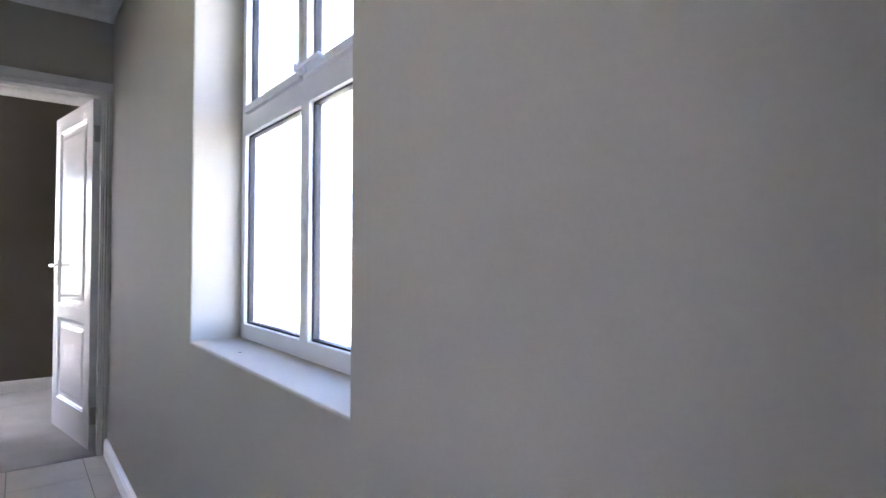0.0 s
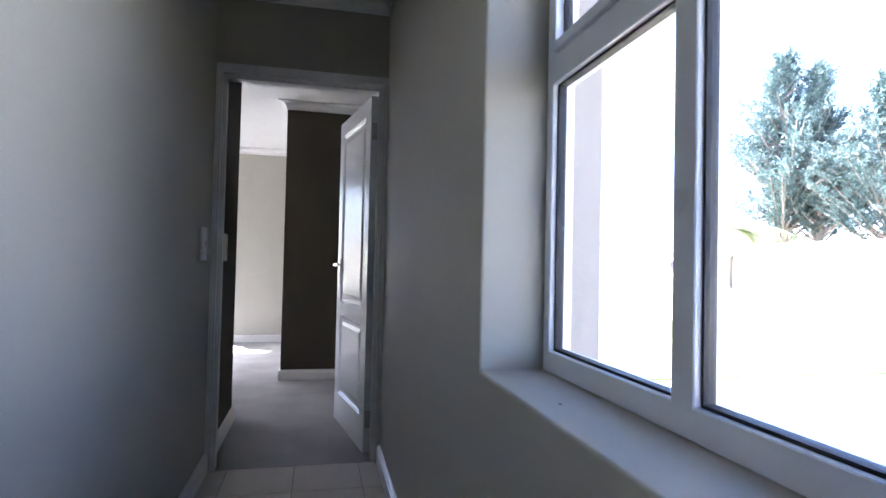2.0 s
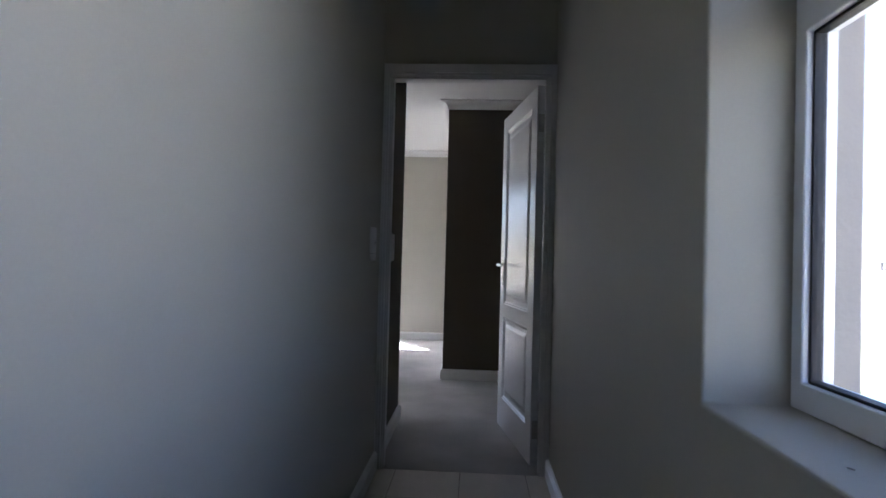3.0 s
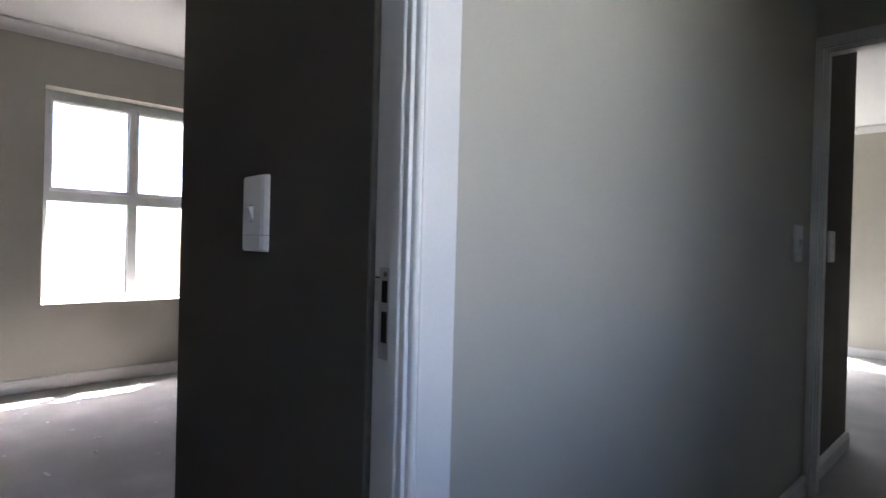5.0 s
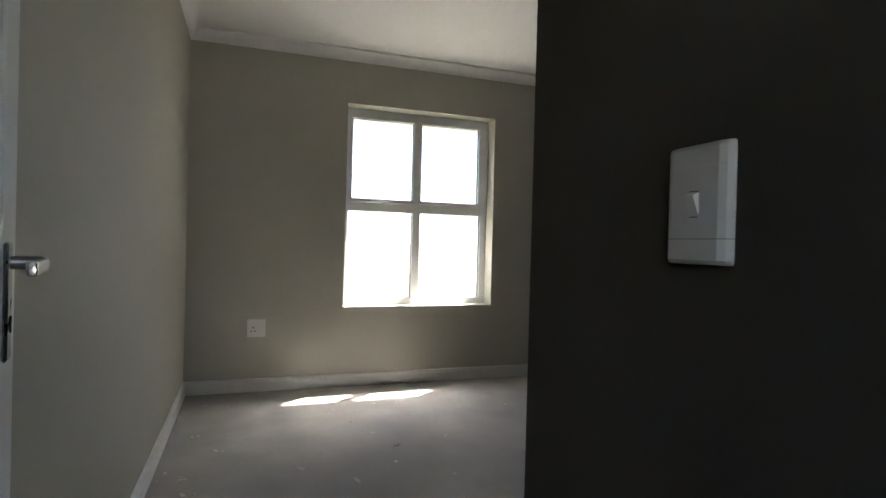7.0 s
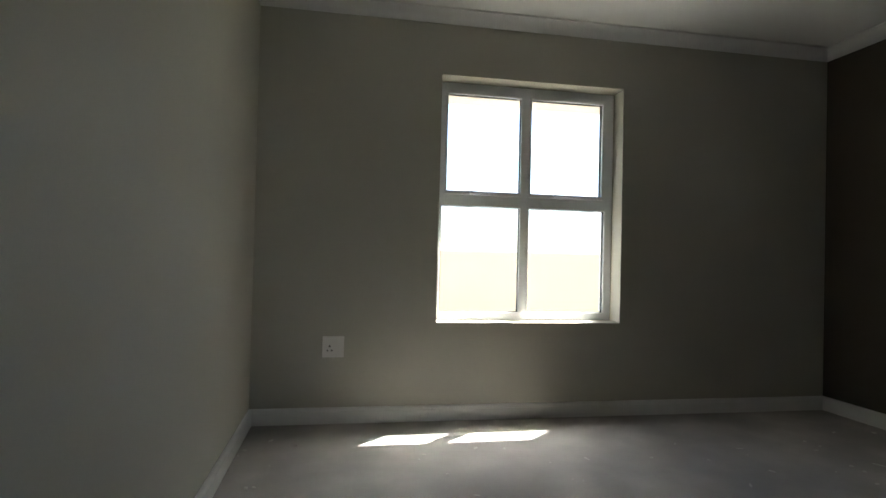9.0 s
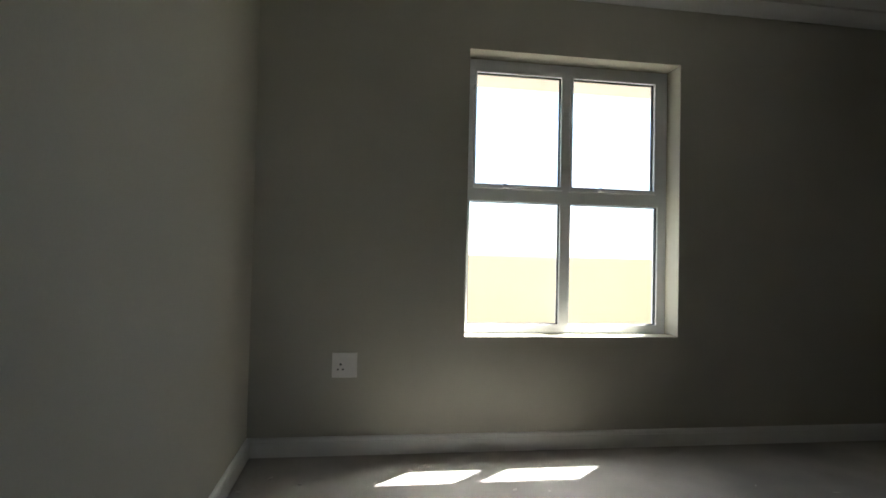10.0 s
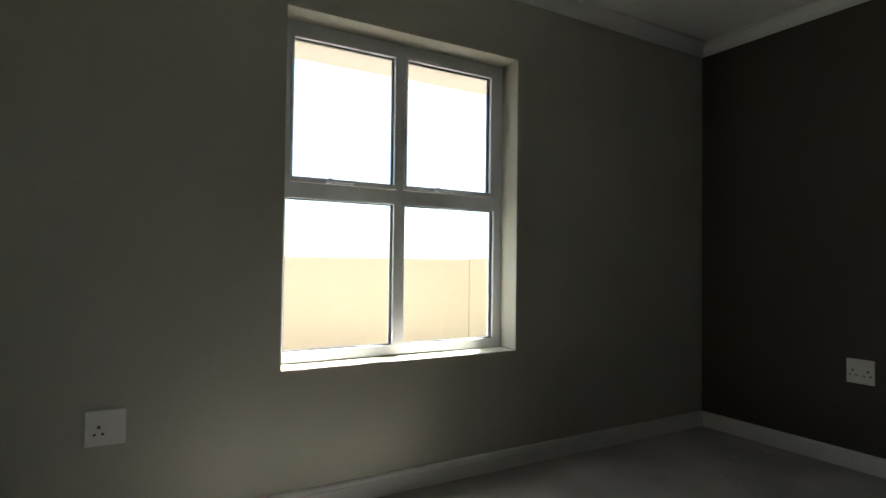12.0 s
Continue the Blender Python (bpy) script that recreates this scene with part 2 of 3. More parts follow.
wall("wall_unseen_south", 'y', -8.72, -8.6, -3.4, 1.12, 0, ZT, [], (PLASTER, WALL, WALL), "plain greige plaster wall of the added unseen room")
# bedroom
wall("wall_bedroom_window", 'x', WX - 0.24, WX, LY - 0.12, RY + 0.12, 0, ZT, [(-2.358, -1.157, 0.623, 2.141)], (PLASTER, WALL, WALL), "greige painted plaster wall with a window opening", 0.004)
wall("wall_bedroom_south", 'y', LY - 0.12, LY, WX, JX, 0, ZT, [], (PLASTER, WALL, WALL), "greige painted plaster wall")
wall("wall_bedroom_north", 'y', RY, RY + 0.12, WX, DXE - 0.0, 0, ZT, [], (DARK, DARK, DARK), "charcoal painted plaster accent wall")
wall("wall_bedroom_return", 'y', DY, DY + 0.12, DXE, JX, 0, ZT, [], (DARK, DARK, DARK), "short charcoal painted wall beside the door", 0.004)
wall("wall_bedroom_east", 'x', DXE, DXE + 0.12, DY + 0.12, RY + 0.12, 0, ZT, [], (DARK, DARK, DARK), "charcoal painted plaster wall")
# far bedroom
wall("wall_far_return", 'x', SX - 0.12, SX, 0.10, SY, 0, ZT, [], (DARK, DARK, DARK), "short charcoal painted wall beside the far door", 0.004)
wall("wall_far_south", 'y', SY - 0.12, SY, WX, SX - 0.12, 0, ZT, [], (DARK, WALL, WALL), "greige painted plaster wall")
# opening for the added window that lets more daylight into the far bedroom
wall("wall_far_west", 'x', WX - 0.24, WX, RY + 0.12, FY, 0, ZT, [(1.9, 3.7, 0.623, 2.141)], (PLASTER, WALL, WALL), "greige painted plaster wall")
wall("wall_far_north", 'y', FY, FY + 0.24, WX - 0.24, HX, 0, ZT, [(-1.99, -0.785, 0.625, 2.152)], (WALL, PLASTER, WALL), "pale greige painted plaster wall with a window")
wall("wall_far_pier", 'x', PX, PX + 0.12, PY + 0.12, FY, 0, ZT, [], (WALL, WALL, WALL), "greige painted plaster wall")
wall("wall_far_pier_front", 'y', PY, PY + 0.12, PX, HX, 0, ZT, [], (DARK, DARK, DARK), "charcoal painted plaster pier")
wall("wall_far_hall", 'x', HX, HX + 0.12, 0.0, FY + 0.24, 0, ZT, [], (WALL, PLASTER, WALL), "greige painted plaster wall")


def slab(name, lo, hi, mat, label, category):
    return tagged(part(name, box(lo, hi), mat), label, category, kind="structure")


slab("ceiling_corridor", (WF, BY, ZT), (W, 0, ZT + 0.10), CEIL, "smooth white painted ceiling", "ceiling")
slab("ceiling_bedroom", (WX, LY, ZT), (JX, RY, ZT + 0.10), CEIL, "smooth white painted ceiling", "ceiling")
slab("ceiling_far_bedroom", (WX, SY - 0.12, ZT), (HX, FY, ZT + 0.10), CEIL, "smooth white painted ceiling", "ceiling")
slab("ceiling_far_hall", (SX - 0.12, 0.10, ZT), (HX, SY - 0.12, ZT + 0.10), CEIL, "smooth white painted ceiling", "ceiling")
floor_corridor = slab("floor_corridor", (-0.10, BY, -0.12), (W, 0.0, -0.004), GROUT, "grey grout bed under corridor tiles", "floor")
slab("floor_bedroom", (WX, LY, -0.12), (JX - 0.01, RY, BF), CARPET, "grey beige carpet with building dust", "carpet")
slab("floor_far_bedroom", (WX, SY - 0.12, -0.12), (HX, FY, 0.0), CARPET2, "pale grey fitted carpet", "carpet")
slab("floor_far_hall", (SX - 0.12, 0.004, -0.12), (HX, SY - 0.12, 0.0), CARPET2, "pale grey fitted carpet", "carpet")
# ceiling and floor of the added unseen room
slab("ceiling_unseen", (-3.4, -8.6, ZT), (1.0, BY - 0.12, ZT + 0.10), CEIL, "smooth white painted ceiling", "ceiling")
slab("floor_unseen", (-3.4, -8.6, -0.12), (1.0, BY, 0.0), TILE, "pale tiled floor of the added unseen room", "floor")
slab("roof_slab", (WX - 0.24, -8.72, ZT + 0.10), (HX + 0.12, FY + 0.24, ZT + 0.30), PLASTER, "plastered roof slab over the rooms", "roof")

cornice([(WF, BY), (W, BY), (W, 0), (WF, 0)], True)
cornice([(WX, LY), (JX, LY), (JX, DY), (DXE, DY), (DXE, RY), (WX, RY)], True)
cornice([(SX, 0.10), (HX, 0.10), (HX, PY), (PX, PY), (PX, FY), (WX, FY), (WX, SY), (SX, SY)], True)
skirting([(WF, D1[0] - 0.104), (WF, BY)])
skirting([(W, BY), (W, 0.0)])
skirting([(WF, -0.018), (WF, D1[1] + 0.104)])
skirting([(DXE, RY), (WX, RY), (WX, LY), (JX, LY)], BF)
skirting([(JX, DY), (DXE, DY), (DXE, RY)], BF)
skirting([(HX, 0.10), (HX, PY), (PX, PY), (PX, FY), (WX, FY), (WX, SY), (SX, SY), (SX, 0.125)])


# ---- windows ----
def to_place(bm, fn):
    """Lays (along, outwards, up) into the world by fn."""
    for v in bm.verts:
        v.co = Vector(fn(*v.co))
    bm.normal_update()
    bmesh.ops.recalc_face_normals(bm, faces=bm.faces)
    return bm


def ring(u0, u1, z0, z1, w, d0, d1, bevel=0.0):
    return holed('y', d0, d1, u0, u1, z0, z1, [(u0 + w, u1 - w, z0 + w, z1 - w)], bevel, 1)


def window(name, origin, fn, u0, u1, z0, z1, cols, low, up, label, stays=((0.34, 1), (0.34, 1))):
    """A four-light aluminium window: fixed panes below, top-hung sashes above. fn: (along, outwards, up) to the world; cols: the clear
    spans of the two columns; low, up: the clear heights of the two rows."""
    w = base(name, Matrix.Translation(origin), label, "window", kind="structure")
    o = Vector(origin)

    def f(u, d, z):
        return Vector(fn(u, d, z)) - o

    grow = 0.030
    ins = 0.028
    ucols = [(cols[0][0] + ins, cols[0][1] - 0.004), (cols[1][0] + 0.004, cols[1][1] - ins)]
    big = [(a, b, *low) for a, b in cols] + [(a - grow * 0.45, b + grow * 0.45, up[0] - grow * 0.8, up[1] + grow * 0.7) for a, b in ucols]
    part("window_frame", to_place(holed('y', 0.0, 0.055, u0, u1, z0, z1, big, 0.002, 1), f), ALU, w, "white coated aluminium frame")
    for (a, b), stay in zip(ucols, stays):
        ua, ub = a - grow * 0.45, b + grow * 0.45
        za, zb = up[0] - grow * 0.8, up[1] + grow * 0.7
        sash = part("sash", to_place(holed('y', -0.010, 0.046, ua + 0.0015, ub - 0.0015, za + 0.0015, zb - 0.0015, [(a, b, *up)], 0.003, 2), f), ALU, w)
        if stay is None:
            continue
        mid, way = (a + (b - a) * stay[0] if stay[0] > 0 else stay[0]), stay[1]

        def bar(x0, x1, d0, d1, c, e, bm=None):
            x0, x1 = sorted((mid + way * x0, mid + way * x1))
            return box((x0, d0, za + c), (x1, d1, za + e), 0.002, bm)

        bm = bar(-0.016, 0.016, -0.020, -0.010, 0.002, 0.022)
        bar(-0.006, 0.125, -0.034, -0.024, 0.009, 0.019, bm)
        bar(-0.012, 0.006, -0.036, -0.019, 0.006, 0.027, bm)
        bar(0.100, 0.114, -0.026, -0.010, 0.004, 0.020, bm)
        part("peg_stay", to_place(bm, f), ALU, sash, "bright metal casement stay")
    for row, (c, e), dep in ((cols, low, 0.012), (ucols, up, 0.010)):
        for a, b in row:
            part("gasket", to_place(ring(a, b, c, e, 0.005, dep, dep + 0.022), f), GASKET, w, "black rubber glazing gasket")
            g = part("pane", to_place(box((a + 0.004, dep + 0.008, c + 0.004), (b - 0.004, dep + 0.012, e - 0.004)), f), GLASS, w, "clear glass pane")
            g.visible_shadow = False
    return w


window("window_1", (1.020, -2.367, 0.854), lambda u, d, z: (1.020 + d, u, z), -2.870, -1.865, 0.856, 2.123,
       [(-2.836, -2.378), (-2.328, -1.897)], (0.902, 1.493), (1.580, 2.070), "white aluminium window in a deep corridor reveal", [(-2.372, -1), None])
window("window_2", (WX - 0.133, -1.757, 0.623), lambda u, d, z: (WX - 0.133 - d, u, z), -2.357, -1.158, 0.625, 2.139,
       [(-2.322, -1.800), (-1.739, -1.212)], (0.674, 1.352), (1.446, 2.066), "white aluminium bedroom window seen against daylight")
window("window_3", (-1.387, FY + 0.115, 0.625), lambda u, d, z: (u, FY + 0.115 + d, z), -1.989, -0.786, 0.627, 2.150,
       [(-1.952, -1.415), (-1.355, -0.822)], (0.688, 1.362), (1.456, 2.092), "white aluminium window of the far bedroom")

# unseen second window, added so that daylight brightens the far bedroom
window("window_added", (WX - 0.108, 2.8, 0.623), lambda u, d, z: (WX - 0.108 - d, u, z), 1.901, 3.699, 0.625, 2.139,
       [(1.936, 2.770), (2.830, 3.664)], (0.664, 1.352), (1.446, 2.066), "wide white aluminium window, unseen, added to brighten the far bedroom")


# ---- doors ----
def door(name, m, width, side, label, levers=(-1, 1), foot=0.012):
    """A two-panel door leaf; hinge edge at x 0, thickness 0.04 to the given side of y."""
    d = base(name, m, label, "door", kind="structure")
    t = 0.040
    y0, y1 = (0, t) if side > 0 else (-t, 0)
    panels = [(0.105, width - 0.105, 0.205, 0.725), (0.105, width - 0.105, 0.810, 1.930)]
    part("leaf", holed('y', y0, y1, 0.0, width, foot, 2.030, panels, 0.002, 2), DOOR, d, "white enamelled moulded door leaf")
    for a, b, c, e in panels:
        bm = bmesh.new()
        steps = [(0.0, 0.0), (0.004, 0.0035), (0.010, 0.0035), (0.017, 0.0095), (0.026, 0.0105), (0.040, 0.0105), (0.062, 0.0045), (0.068, 0.0040)]
        for s in (0, 1):
            rings = []
            for inset, dep in steps:
                y = y0 + dep if s == 0 else y1 - dep
                rings.append([bm.verts.new(p) for p in ((a + inset, y, c + inset), (b - inset, y, c + inset), (b - inset, y, e - inset), (a + inset, y, e - inset))])
            for r, q in zip(rings, rings[1:]):
                for k in range(4):
                    bm.faces.new([r[k], r[(k + 1) % 4], q[(k + 1) % 4], q[k]])
            bm.faces.new(rings[-1])
        bmesh.ops.recalc_face_normals(bm, faces=bm.faces)
        part("panel", bm, DOOR, d)
    for s in levers:
        y = y1 if s > 0 else y0
        bm = box((width - 0.1, y, 0.930), (width - 0.064, y + s * 0.006, 1.095), 0.003) if s > 0 else box((width - 0.1, y - 0.006, 0.930), (width - 0.064, y, 1.090), 0.003)
        plate = part("handle_plate", bm, STEEL, d, "brushed steel lock plate")
        bm = cyl((width - 0.082, y, 1.062), (width - 0.082, y + s * 0.042, 1.062), 0.009)
        box((width - 0.202, y + s * 0.042 - 0.006, 1.050), (width - 0.074, y + s * 0.042 + 0.006, 1.069), 0.004, bm, 3)
        part("lever", bm, STEEL, plate, "flat brushed steel lever")
        bm = cyl((width - 0.082, y + s * 0.005, 0.985), (width - 0.082, y + s * 0.008, 0.985), 0.006)
        box((width - 0.0842, y + s * 0.005, 0.968), (width - 0.0798, y + s * 0.008, 0.985), 0, bm)
        part("keyhole", bm, PLUGH, plate)
    for z in (0.20, 1.83):
        ym = y0 if side > 0 else y1
        bm = cyl((0.0, ym - side * 0.006, z - 0.05), (0.0, ym - side * 0.006, z + 0.05), 0.006, n=12)
        box((-0.0015, ym, z - 0.048), (0.0, ym + side * 0.032, z + 0.048), 0, bm)
        for k in (-0.03, 0.0, 0.03):
            cyl((-0.0015, ym + side * 0.018, z + k), (-0.0028, ym + side * 0.018, z + k), 0.0035, bm, 10)
        part("hinge", bm, ZINC, d, "zinc plated butt hinge")
    return d


door("door_1", pose(JX - 0.008, D1[0] + 0.004, 0, 0, 0, 190.9), 0.790, -1, "white two-panel door opened flat against the bedroom wall", (-1,), BF + 0.008)
ang = math.degrees(math.atan2(0.766, -0.142))
door("door_2", pose(D2[1] - 0.004, 0.108, 0, 0, 0, ang), 0.765, 1, "white two-panel door standing open into the far bedroom")


def door_frame(name, axis, a, b, clear, face, out, label, aw=0.102, at=0.102, sd=0.006):
    """Jambs, stop and architrave of a doorway through a wall that runs across axis from a to b; face: the corridor side, out: the way from it."""
    d = base(name, Matrix.Translation((0, 0, 0)), label, "door frame", kind="structure")
    c0, c1 = clear

    def f(u, dd, z):
        return (dd, u, z) if axis == 'x' else (u, dd, z)

    lo, hi = min(a, b), max(a, b)
    # jambs with a rebate on the room side
    rb = 0.045
    stop0, stop1 = (lo + rb, hi) if out > 0 else (lo, hi - rb)
    bm = holed('y', lo, hi, c0 - 0.019, c1 + 0.019, 0.0, DH + 0.019, [(c0, c1, -0.01, DH)], 0.0015, 1)
    part("jamb", to_place(bm, f), TRIM, d, "white painted timber jamb")
    bm = holed('y', stop0 + (0 if out < 0 else 0.0), stop1, c0 - 0.001, c1 + 0.001, 0.0, DH + 0.001, [(c0 + sd, c1 - sd, -0.01, DH - sd)], 0.0015, 1)
    part("door_stop", to_place(bm, f), TRIM, d)
    # architrave with a round bead on its inner edge
    e = face
    n0, n1 = sorted((e - out * 0.016, e + out * 0.016))
    bm = holed('y', n0, n1, c0 - aw, c1 + aw, 0.0, DH + at, [(c0 - 0.020, c1 + 0.020, -0.01, DH + 0.020)], 0.002, 2)
    part("architrave", to_place(bm, f), TRIM, d, "flat white architrave board")
    for w0, w1, proud, bv, label in ((-0.002, 0.007, 0.013, 0.002, ""), (0.007, 0.020, 0.024, 0.006, "rounded white bead"), (0.0225, 0.030, 0.0185, 0.002, "")):
        n0, n1 = sorted((e, e + out * proud))
        bm = holed('y', n0, n1, c0 - w1, c1 + w1, 0.0, DH + w1, [(c0 - w0, c1 + w0, -0.01, DH + w0)], bv, 3)
        part("bead" if label else "fillet", to_place(bm, f), TRIM, d, label)
    return d


door_frame("door_frame_1", 'x', JX, -0.004, D1, -0.004, 1, "white painted timber door frame with a steel keep")
door_frame("door_frame_2", 'y', 0.0, 0.10, D2, 0.0, -1, "white painted timber door frame at the corridor end", 0.044, 0.064, 0.010)

# keep for the latch in the bedroom door frame
keep = base("strike_plate", pose(-0.041, D1[1], 0.997), "zinc plated strike plate screwed to the door jamb", "strike plate")
slots = [(-0.010, 0.006, 0.017, 0.052), (-0.010, 0.006, -0.047, 0.003)]
part("plate", holed('y', -0.0022, 0.0, -0.015, 0.014, -0.073, 0.073, slots, 0.0005, 1), ZINC, keep)
part("lip", box((-0.0275, -0.0024, 0.019), (-0.014, 0.0, 0.054), 0.001), ZINC, keep)
# black strip painted in for the shade along the recess edge
part("recess_shade", box((-0.0275, -0.0008, 0.0545), (-0.014, 0.0, 0.0575)), PLUGH, keep, "black strip for the shade at the routed recess edge")
for x0, x1, z0, z1 in slots:
    part("slot", box((x0, -0.0006, z0), (x1, 0.0006, z1)), PLUGH, keep, "black fill for the shade inside a bolt slot")
for z in (0.062, -0.058):
    part("screw", cyl((0.001, -0.0034, z), (0.001, 0.0, z), 0.004, n=12), STEEL, keep)


# ---- switches and sockets ----
def switch(m, label):
    """A tall rocker switch plate; its back on y 0, facing -y."""
    s = base("light_switch", m, label, "light switch")
    bm = bmesh.new()
    prof = [(-0.055, 0.0), (-0.055, -0.004), (-0.050, -0.010), (-0.040, -0.014), (0.040, -0.014), (0.050, -0.010), (0.055, -0.004), (0.055, 0.0)]
    for levels in (((-0.080, 0.62, 0.95), (-0.0785, 0.82, 0.985), (-0.074, 1, 1), (-0.0464, 1, 1)), ((-0.0456, 1, 1), (0.0498, 1, 1)), ((0.0502, 1, 1), (0.074, 1, 1), (0.0785, 0.82, 0.985), (0.080, 0.62, 0.95))):
        r = [[bm.verts.new((x * kx, y * ky, z)) for x, y in prof] for z, ky, kx in levels]
        for low, high in zip(r, r[1:]):
            for k in range(len(prof) - 1):
                bm.faces.new([low[k], low[k + 1], high[k + 1], high[k]])
        for q in (r[0], r[-1]):
            bm.faces.new(q)
    bmesh.ops.recalc_face_normals(bm, faces=bm.faces)
    part("cover_plate", bm, PLAST, s, "white plastic cover plate")
    part("backing", box((-0.048, -0.0095, -0.077), (0.048, -0.0005, 0.077)), GASKET, s)
    # black lines for the shade in the gaps above and below the rocker
    for z in (0.0165, -0.0175):
        part("rocker_gap_shade", box((-0.0075, -0.0143, z), (0.0075, -0.0135, z + 0.0012)), PLUGH, s)
    bm = bmesh.new()
    v = [bm.verts.new(p) for p in ((-0.0085, -0.0138, -0.015), (0.0085, -0.0138, -0.015), (0.0085, -0.0138, 0.015), (-0.0085, -0.0138, 0.015), (-0.0085, -0.0245, 0.011), (0.0085, -0.0245, 0.011))]
    for k in ((0, 1, 5, 4), (3, 4, 5, 2), (0, 4, 3), (1, 2, 5), (0, 3, 2, 1)):
        bm.faces.new([v[i] for i in k])
    bmesh.ops.recalc_face_normals(bm, faces=bm.faces)
    part("rocker", bm, PLAST, s, "small white rocker")
    return s


switch(pose(-0.474, DY, 1.164), "white plastic light switch on the charcoal wall")
switch(pose(WF, -0.235, 1.154, 0, 0, 90), "white plastic light switch beside the corridor door")
switch(pose(SX, 0.385, 1.150, 0, 0, 90), "white plastic light switch inside the far room")


def socket(m, label, twin):
    """A wall socket plate; its back on y 0, facing -y."""
    s = base("wall_socket", m, label, "socket")
    h = 0.0625
    part("cover_plate", box((-h, -0.010, -h), (h, 0.0, h), 0.003, seg=2), PLAST, s, "white plastic socket plate")
    pts = [(-0.020, 0.004, 0.0056), (-0.033, -0.021, 0.0048), (-0.008, -0.021, 0.0048)]
    if twin:
        pts = [(-0.034, 0.004, 0.0058), (0.034, 0.004, 0.0058)] + [(x, -0.020, 0.0044) for x in (-0.047, -0.018, 0.018, 0.047)]
        part("dolly", box((-0.016, -0.0135, 0.020), (-0.003, -0.009, 0.038), 0.001), PLAST, s)
        part("dolly", box((0.003, -0.0135, 0.020), (0.016, -0.009, 0.038), 0.001), PLAST, s)
    else:
        part("dolly", box((0.018, -0.0135, -0.012), (0.029, -0.009, 0.010), 0.001), PLAST, s)
    for x, z, r in pts:
        part("pin_hole", cyl((x, -0.0106, z), (x, -0.0095, z), r, n=14), PLUGH, s)
    return s


socket(pose(WX, -2.970, 0.479, 0, 0, 90), "white plastic single wall socket above the skirting", False)
socket(pose(-3.110, RY, 0.538, 0, 0, 0), "white plastic double wall socket on the charcoal wall", True)

# recessed downlight
dl = base("downlight", pose(-3.11, -2.53, ZT), "round white recessed ceiling downlight, switched off", "ceiling light")
bm = bmesh.new()
rings = []
for r, z in ((0.050, 0.0), (0.050, -0.003), (0.046, -0.005), (0.036, -0.004), (0.032, 0.004 - 0.006), (0.028, -0.0015)):
    rings.append([bm.verts.new((r * math.cos(k * math.pi / 16), r * math.sin(k * math.pi / 16), z)) for k in range(32)])
for r, q in zip(rings, rings[1:]):
    for k in range(32):
        bm.faces.new([r[k], r[(k + 1) % 32], q[(k + 1) % 32], q[k]])
bmesh.ops.recalc_face_normals(bm, faces=bm.faces)
part("bezel", bm, PLAST, dl, "white ring bezel", True)
part("lamp", cyl((0, 0, -0.0012), (0, 0, -0.0025), 0.0275, n=24), STEEL, dl, "reflector lamp face")

# ---- outside ----
def grid_ground():
    bm = bmesh.new()
    bmesh.ops.create_grid(bm, x_segments=60, y_segments=60, size=1500)
    for v in bm.verts:
        v.co.z = -0.20
    return bm


tagged(part("ground", grid_ground(), SOIL), "pale dry lawn round the house", "ground", kind="structure")

# eave over the bedroom window
tagged(part("eave", box((WX - 0.485, LY - 0.3, 2.096), (WX - 0.24, RY + 0.1, 2.30), 0.004), EAVEP), "cream plastered band over the bedroom window", "eave", kind="structure")
# pilaster beside the corridor window
tagged(part("pilaster", box((1.080, -1.70, -0.2), (1.256, -1.28, 2.60), 0.008), PILAST), "grey brown plastered pilaster on the outside wall", "pilaster", kind="structure")

tagged(part("pavement", box((1.080, -14, -0.30), (2.1, 8.0, -0.165), 0.01), PAVE), "pale concrete apron along the outside wall", "paving", kind="structure")
tagged(part("lawn", box((2.1, 2.6, -0.30), (8.85, 40, -0.172), 0.01), LAWN), "thin green lawn beside the paved apron", "lawn", kind="structure")
tagged(part("road", box((8.9, -60, -0.30), (24.5, 60, -0.170), 0.01), PAVE), "pale dusty driveway beyond the lawn", "driveway", kind="structure")
tagged(part("pavement", box((WX - 3.4, -12, -0.30), (WX - 0.24, 1.0, -0.165), 0.01), PAVE), "pale concrete paving along the bedroom wall", "paving", kind="structure")

bwall = base("boundary_wall", pose(-7.7, 0, -0.2), "cream plastered boundary wall in full sun", "boundary wall", kind="structure")
part("wall_body", box((-0.2, -14, 0), (0, 16, 1.315), 0.01), YARD, bwall)
part("pier", box((-0.21, 0.92, 0), (0.012, 1.29, 1.322), 0.006), YARD, bwall)

gwall = base("garden_wall", pose(24.5, 20.5, -0.2), "low whitewashed garden wall across the lawn", "garden wall", kind="structure")
part("wall_body", box((0, -40, 0), (0.2, 2.8, 2.68), 0.01), WHITEW, gwall)
part("coping", box((-0.03, -40.02, 2.68), (0.23, 2.83, 2.74), 0.01), WHITEW, gwall)


